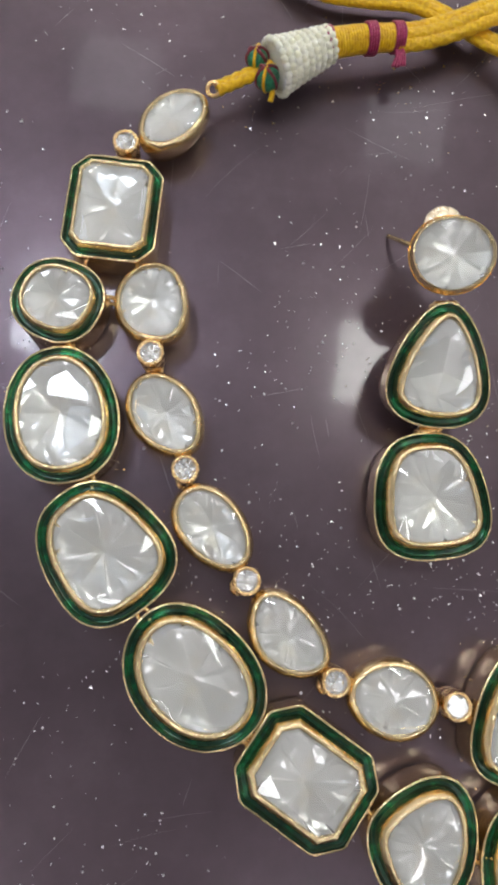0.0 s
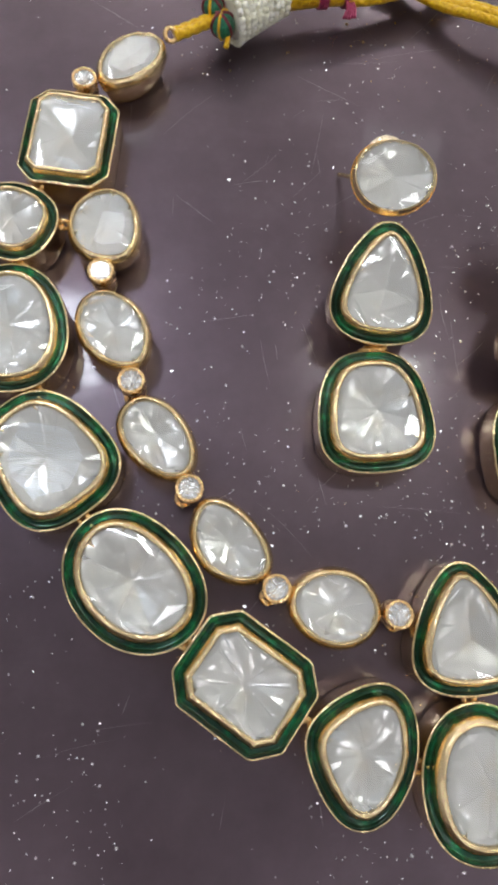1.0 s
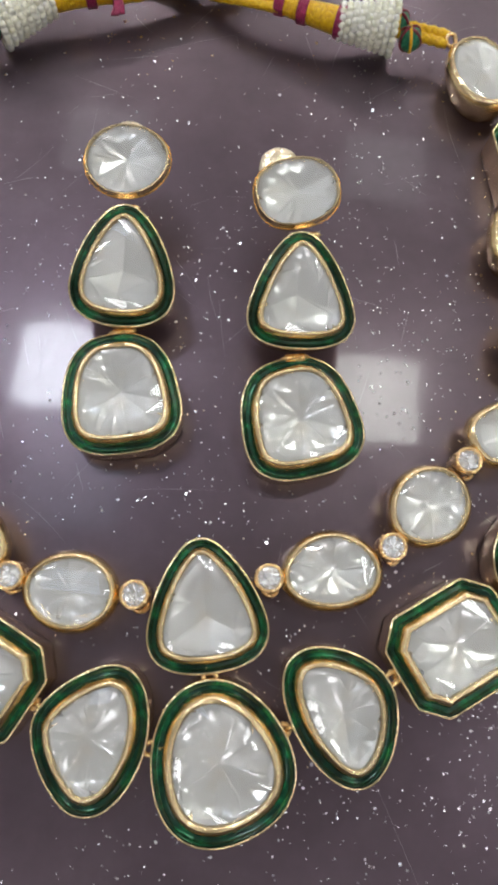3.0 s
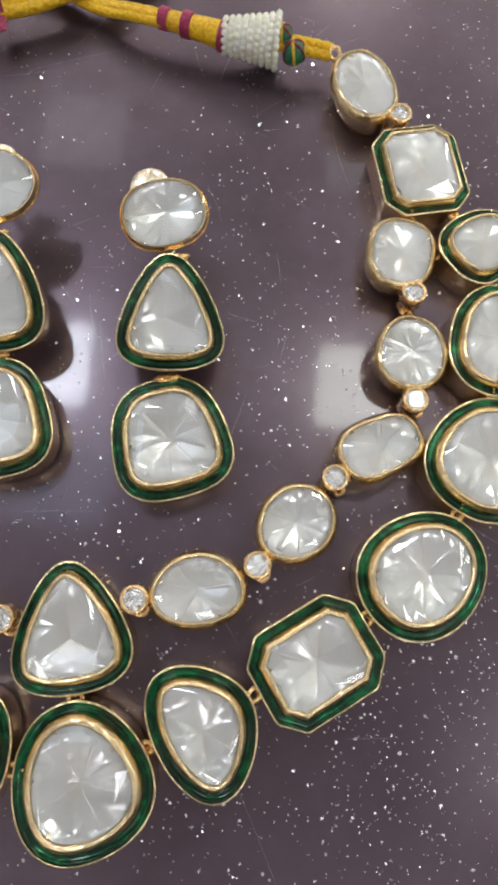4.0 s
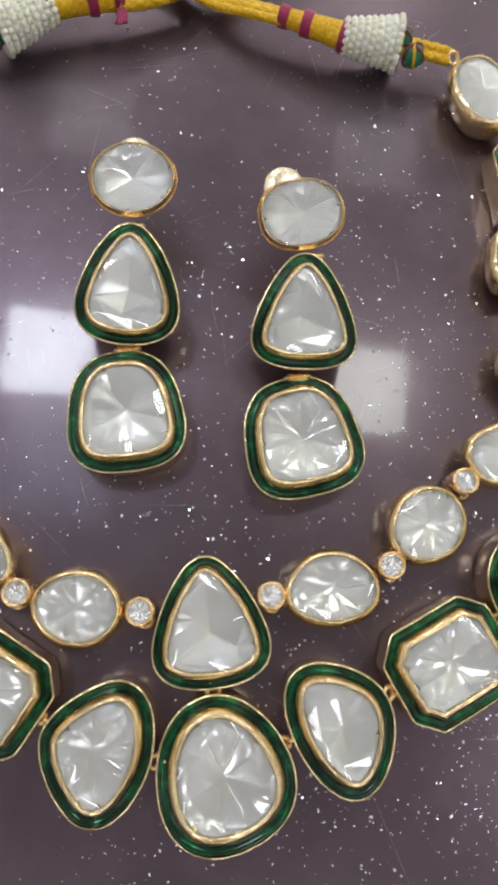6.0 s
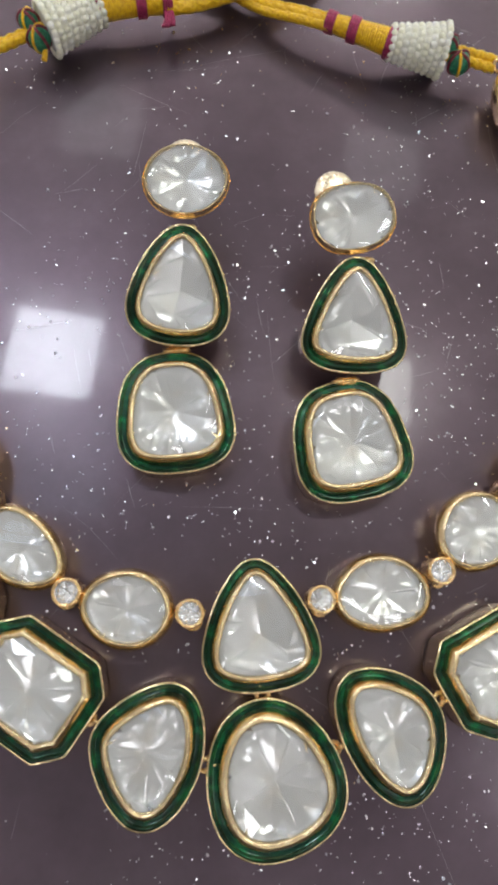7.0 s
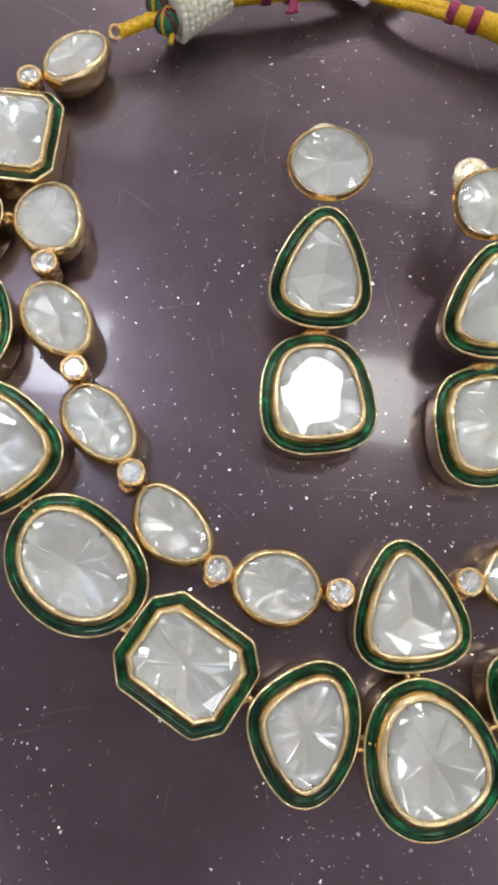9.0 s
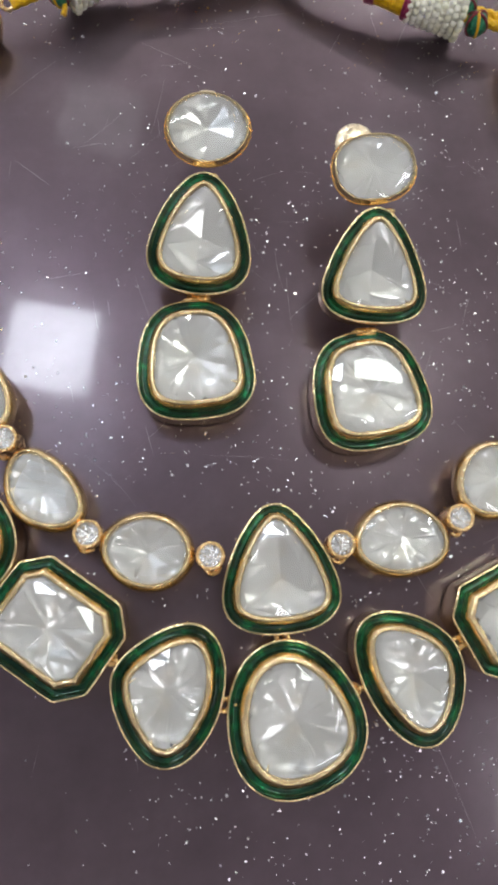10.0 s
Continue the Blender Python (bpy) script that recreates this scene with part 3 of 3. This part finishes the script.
def cord_end(ring_at, knot_at, wide, narrow, cord, thin, bands, spread, slim, seed):
    """One end of the tie: ring, thin cord, wrapped knot, tapering barrel of seed beads, bound and then loose cords."""
    N = Vector((NX, NY, 0))
    rng = np.random.default_rng(seed)
    x, y, z = ring_at
    v, f = moved(torus(1.15, 0.42, 18, 8), spot(x, y, z, 35, 15, 0))
    part("end_ring", v, f, GOLD_LINK, necklace, "", tuple(-N))
    pieces = []
    for s in (-spread, spread):
        pieces.append(tube(thin, 0.95, 0.3, 12, 2, 2.0, 0.12, 1.0, s, 0.2 * s))
    v, f = join(*pieces)
    part("thin_cord", v, f, YELLOW, necklace, "yellow twisted silk", tuple(-N))
    # knot: bound round balls in green and maroon with yellow crossings
    kx, ky, kz = knot_at
    for dx, dy, dz, r in ((-0.9, 1.9, 0.6, 2.0), (0.9, -1.5, -0.4, 2.3)):
        v, f = ball(r, r * 1.1, r, 16, 12)
        knot = part("knot", v, f, GREEN_TH, necklace, "green thread knot with maroon and yellow turns", (kx + dx - NX, ky + dy - NY, kz + dz))
        for a, mt, nm in ((10, MAROON, "maroon_turn"), (75, YELLOW, "yellow_turn"), (130, MAROON, "maroon_turn")):
            v, f = moved(torus(r * 1.02, 0.33, 20, 6), spot(0, 0, 0, 80, 10, a + rng.uniform(-12, 12)))
            part(nm, v, f, mt, knot)
    # barrel of seed beads
    A, B = Vector(wide), Vector(narrow)
    axis = (B - A).normalized()
    q = axis.to_track_quat("Z", "Y").to_matrix().to_4x4()
    rings = 9
    v, f = loft([[(r * math.cos(2 * math.pi * j / 20), r * math.sin(2 * math.pi * j / 20), h) for j in range(20)] for r, h in ((3.2, 0.1), (4.4, 0.35), (4.15, (B - A).length * 0.3), (2.8, (B - A).length - 0.4), (2.0, (B - A).length - 0.2))])
    barrel = part("bead_barrel", v, f, SEED, necklace, "barrel of ivory seed beads in rings", tuple(A - N), turn=q)
    bv, bf = ball(0.77, 0.76, 0.70, 10, 7)
    bead_mesh = None
    for i in range(rings):
        u = i / (rings - 1)
        r = 4.55 - 1.75 * u ** 0.9 + (0.15 if i == 0 else 0)
        m = int(round(2 * math.pi * r / 1.22))
        for j in range(m):
            a = 2 * math.pi * (j + 0.5 * (i % 2)) / m + rng.normal() * 0.02
            at = (r * math.cos(a), r * math.sin(a), 0.5 + u * ((B - A).length - 1.0) + rng.normal() * 0.05)
            if bead_mesh is None:
                ob = part("seed_bead", bv, bf, SEED, barrel, "", at)
                bead_mesh = ob.data
            else:
                ob = new("seed_bead", bead_mesh)
                ob.parent = barrel
                ob.location = [c * MM for c in at]
            ob.rotation_euler = (rng.uniform(-0.3, 0.3), rng.uniform(-0.3, 0.3), a)
    # bound part of the cord, then the loose flat bundle
    wrap = part("bound_cord", *wrapped(bands, slim), YELLOW, necklace, "yellow silk bound round the cords", tuple(-N))
    line = spline(bands, 0.1)
    for pos, wid in ((0.02, 0.5), (0.60, 0.8), (0.97, 0.9)):
        k = int(pos * (len(line) - 1))
        d = line[min(k + 3, len(line) - 1)] - line[max(k - 3, 0)]
        qm = Vector(d).to_track_quat("Z", "Y").to_matrix().to_4x4()
        rr = 2.86 - (2.75 - 2.4 * slim) * pos
        parts_ = [moved(torus(rr, 0.34, 22, 6), Matrix.Translation((0, 0, o))) for o in np.arange(-wid, wid + 0.01, 0.5)]
        v, f = join(*parts_)
        band = part("magenta_band", v, f, MAGENTA, wrap, "magenta thread binding", tuple(line[k]), turn=qm)
    for s, u, r in ((-1.75, 0.0, 1.2), (0.0, 0.25, 1.35), (1.75, -0.05, 1.2), (-0.8, -0.9, 1.1), (0.9, -0.9, 1.1)):
        v, f = tube(cord, r * slim, 0.3, 20, 5, 2.6 + 0.2 * s, 0.085, 1.0, s * slim, u * slim)
        part("cord_strand", v, f, YELLOW, necklace, "yellow braided silk strand", tuple(-N))
    return wrap


def wrapped(points, slim):
    """A core wound with fine thread: many low ridges across it."""
    c = spline(points, 0.11)
    tan = np.gradient(c, axis=0)
    tan /= np.linalg.norm(tan, axis=1)[:, None]
    sx = np.cross(tan, (0, 0, 1.0))
    sx /= np.linalg.norm(sx, axis=1)[:, None]
    sz = np.cross(sx, tan)
    rings = []
    for i in range(len(c)):
        r0 = 2.75 - (2.75 - 2.4 * slim) * i / len(c)
        rings.append([c[i] + (sx[i] * math.cos(2 * math.pi * j / 24) + sz[i] * 0.94 * math.sin(2 * math.pi * j / 24)) * (r0 + 0.07 * math.sin(2 * math.pi * (i * 0.11 / 0.55 + j / 24))) for j in range(24)])
    return loft(rings)


cord_end((-0.1, 115.7, 5.2), (9.4, 119.3, 6.0), (11.6, 119.5, 5.9), (22.8, 124.8, 5.9),
         [(35.8, 126.4, 5.5), (42, 127.5, 5.2), (49, 129.7, 5.2), (57.5, 133.0, 5.6), (67, 138, 4.0), (80, 147, 2.9), (98, 158, 2.8)],
         [(0.6, 116.0, 5.0), (4.0, 117.3, 5.3), (9.0, 119.2, 5.8), (12.5, 120.2, 5.9)],
         [(22.2, 124.8, 5.9), (28, 125.8, 5.8), (33, 126.3, 5.7), (37.0, 126.6, 5.5)], 0.55, 1.0, 3)
cord_end((104.4, 107.7, 5.2), (94.8, 110.0, 6.0), (93.0, 111.1, 5.9), (81.6, 113.9, 5.9),
         [(70.4, 119.8, 5.5), (63.6, 123.0, 5.0), (57, 127.0, 3.6), (50, 133.0, 2.8), (42, 137.4, 2.8), (32, 138.6, 2.8), (22, 141.0, 2.8), (12, 150, 2.8)],
         [(103.8, 108.2, 5.0), (100.4, 109.4, 5.2), (95, 110.6, 5.8), (92.0, 111.4, 5.9)],
         [(82.1, 113.6, 5.9), (78, 115.8, 5.8), (73.9, 117.9, 5.7), (69.6, 120.2, 5.5)], 0.95, 0.72, 9)
# loose tail of magenta thread and a cut end of yellow at the knot
v, f = join(*[tube([(36.4 + 0.3 * k, 124.6, 5.8), (36.7 + 0.4 * k, 122.6, 5.4), (36.2 + 0.6 * k, 120.6, 4.8)], 0.28, 0.3, 6) for k in range(-2, 3)])
part("frayed_end", v, f, MAGENTA, necklace, "frayed magenta thread tail", (-NX, -NY, 0))
v, f = tube([(10.6, 117.6, 5.2), (11.1, 115.6, 4.6), (10.6, 113.8, 3.8)], 0.55, 0.3, 8)
part("cut_thread", v, f, YELLOW, necklace, "", (-NX, -NY, 0))


# ---- the two earrings ----
def earring(stud, tear, drop, back, post_tip, label, table=None):
    """Stud with post and back disc, and two enamel drops hanging from it; it lies propped up on its post."""
    bx, by = drop[0], drop[1]
    top = thing("earring", label, "earring", (bx, by, 0), "pair of earrings")

    def placed(spec, height):
        x, y, z, tilt = spec[:4]
        m = spot(0, 0, 0, tilt, 0, 0)
        o = Vector((x - bx, y - by, z)) - m.to_3x3() @ Vector((0, 0, height))
        return tuple(o), m

    at, m = placed(drop, 5.8)
    enamel_setting(top, egg(*drop[4:]), at, m, 5.8, 0.34, 1.6, 1.65, 10, "drop_setting", table=table)
    at, m = placed(tear, 4.2)
    enamel_setting(top, egg(*tear[4:]), at, m, 4.2, 0.34, 1.5, 1.4, 6, "teardrop_setting", 1.0, rays=3, first=tear[6] + 90)
    at, m = placed(stud, 3.6)
    cup = plain_setting(top, egg(*stud[4:], n=56), at, m, 3.6, 0.75, 9, "stud_setting", 0.6, table=(0.0, 0.08))
    # back disc just under the cup, with a domed middle
    bxo, byo = back
    v, f = loft([[(r * math.cos(2 * math.pi * j / 28), r * math.sin(2 * math.pi * j / 28), h) for j in range(28)] for r, h in ((1.2, -2.4), (3.0, -2.1), (3.6, -1.7), (3.75, -1.2), (3.5, -0.8), (2.2, -0.5), (1.0, -0.45))])
    part("ear_back", v, f, PALE_GOLD, cup, "pale gold disc back", (bxo, byo, -0.2), sharp=60)
    # the post runs from the cup down to the counter
    inv = (Matrix.Translation(Vector(at)) @ m).inverted()
    tip = inv @ (Vector(post_tip) - Vector((bx, by, 0)))
    d = Vector(tip)
    q = d.to_track_quat("Z", "Y").to_matrix().to_4x4()
    v, f = loft([[(r * math.cos(2 * math.pi * j / 12), r * math.sin(2 * math.pi * j / 12), h) for j in range(12)] for r, h in ((0.45, 0.0), (0.42, d.length - 1.6), (0.32, d.length - 1.3), (0.42, d.length - 1.0), (0.36, d.length - 0.2), (0.15, d.length))])
    part("post", v, f, GOLD, cup, "", turn=q)
    return top


def hinge(top, x, y, z):
    """A short soldered barrel with a loop at each end."""
    bx, by = top.location[0] / MM, top.location[1] / MM
    pieces = [moved(loft([[(r * math.cos(2 * math.pi * j / 14), r * math.sin(2 * math.pi * j / 14), h) for j in range(14)] for r, h in ((0.4, -1.9), (0.75, -1.75), (0.8, -0.5), (0.7, 0.0), (0.8, 0.5), (0.75, 1.75), (0.4, 1.9))]), spot(0, 0, 0, 0, 90, 0))]
    pieces += [moved(torus(0.95, 0.4, 14, 7), spot(dx, 0, -0.2, 0, 80, 90)) for dx in (-1.2, 1.2)]
    v, f = join(*pieces)
    part("hinge", v, f, GOLD_LINK, top, "", (x - bx, y - by, z - 0.5), sharp=60)


one = earring((37.1, 75.6, 15.9, 14, 6.45, 7.5, -88, 2.0, 0.04), (34.5, 58.2, 11.1, 16, 8.33, 10.5, -9, 2.26, 0.38), (31.9, 37.2, 6.5, 2.5, 9.86, 10.74, 1, 2.64, 0.14),
              (0.3, 5.4), (31.7, 87.7, 0.4), "gold drop earring, three clear stones, green enamel, lying flat", (-0.068, -0.032))
hinge(one, 35.9, 68.3, 12.6)
hinge(one, 33.0, 48.3, 6.4)
two = earring((65.4, 66.9, 15.4, 14.6, 6.14, 7.59, -84, 2.3, 0.03), (64.2, 50.5, 11.0, 15, 8.27, 10.1, -7, 2.48, 0.45), (61.4, 29.7, 6.4, 3, 10.03, 10.6, 7, 2.7, 0.13),
              (-1.9, 6.2), (66.5, 73.5, 0.4), "gold drop earring beside its twin, back disc showing")
hinge(two, 66.4, 60.2, 12.2)
hinge(two, 62.2, 40.4, 6.5)
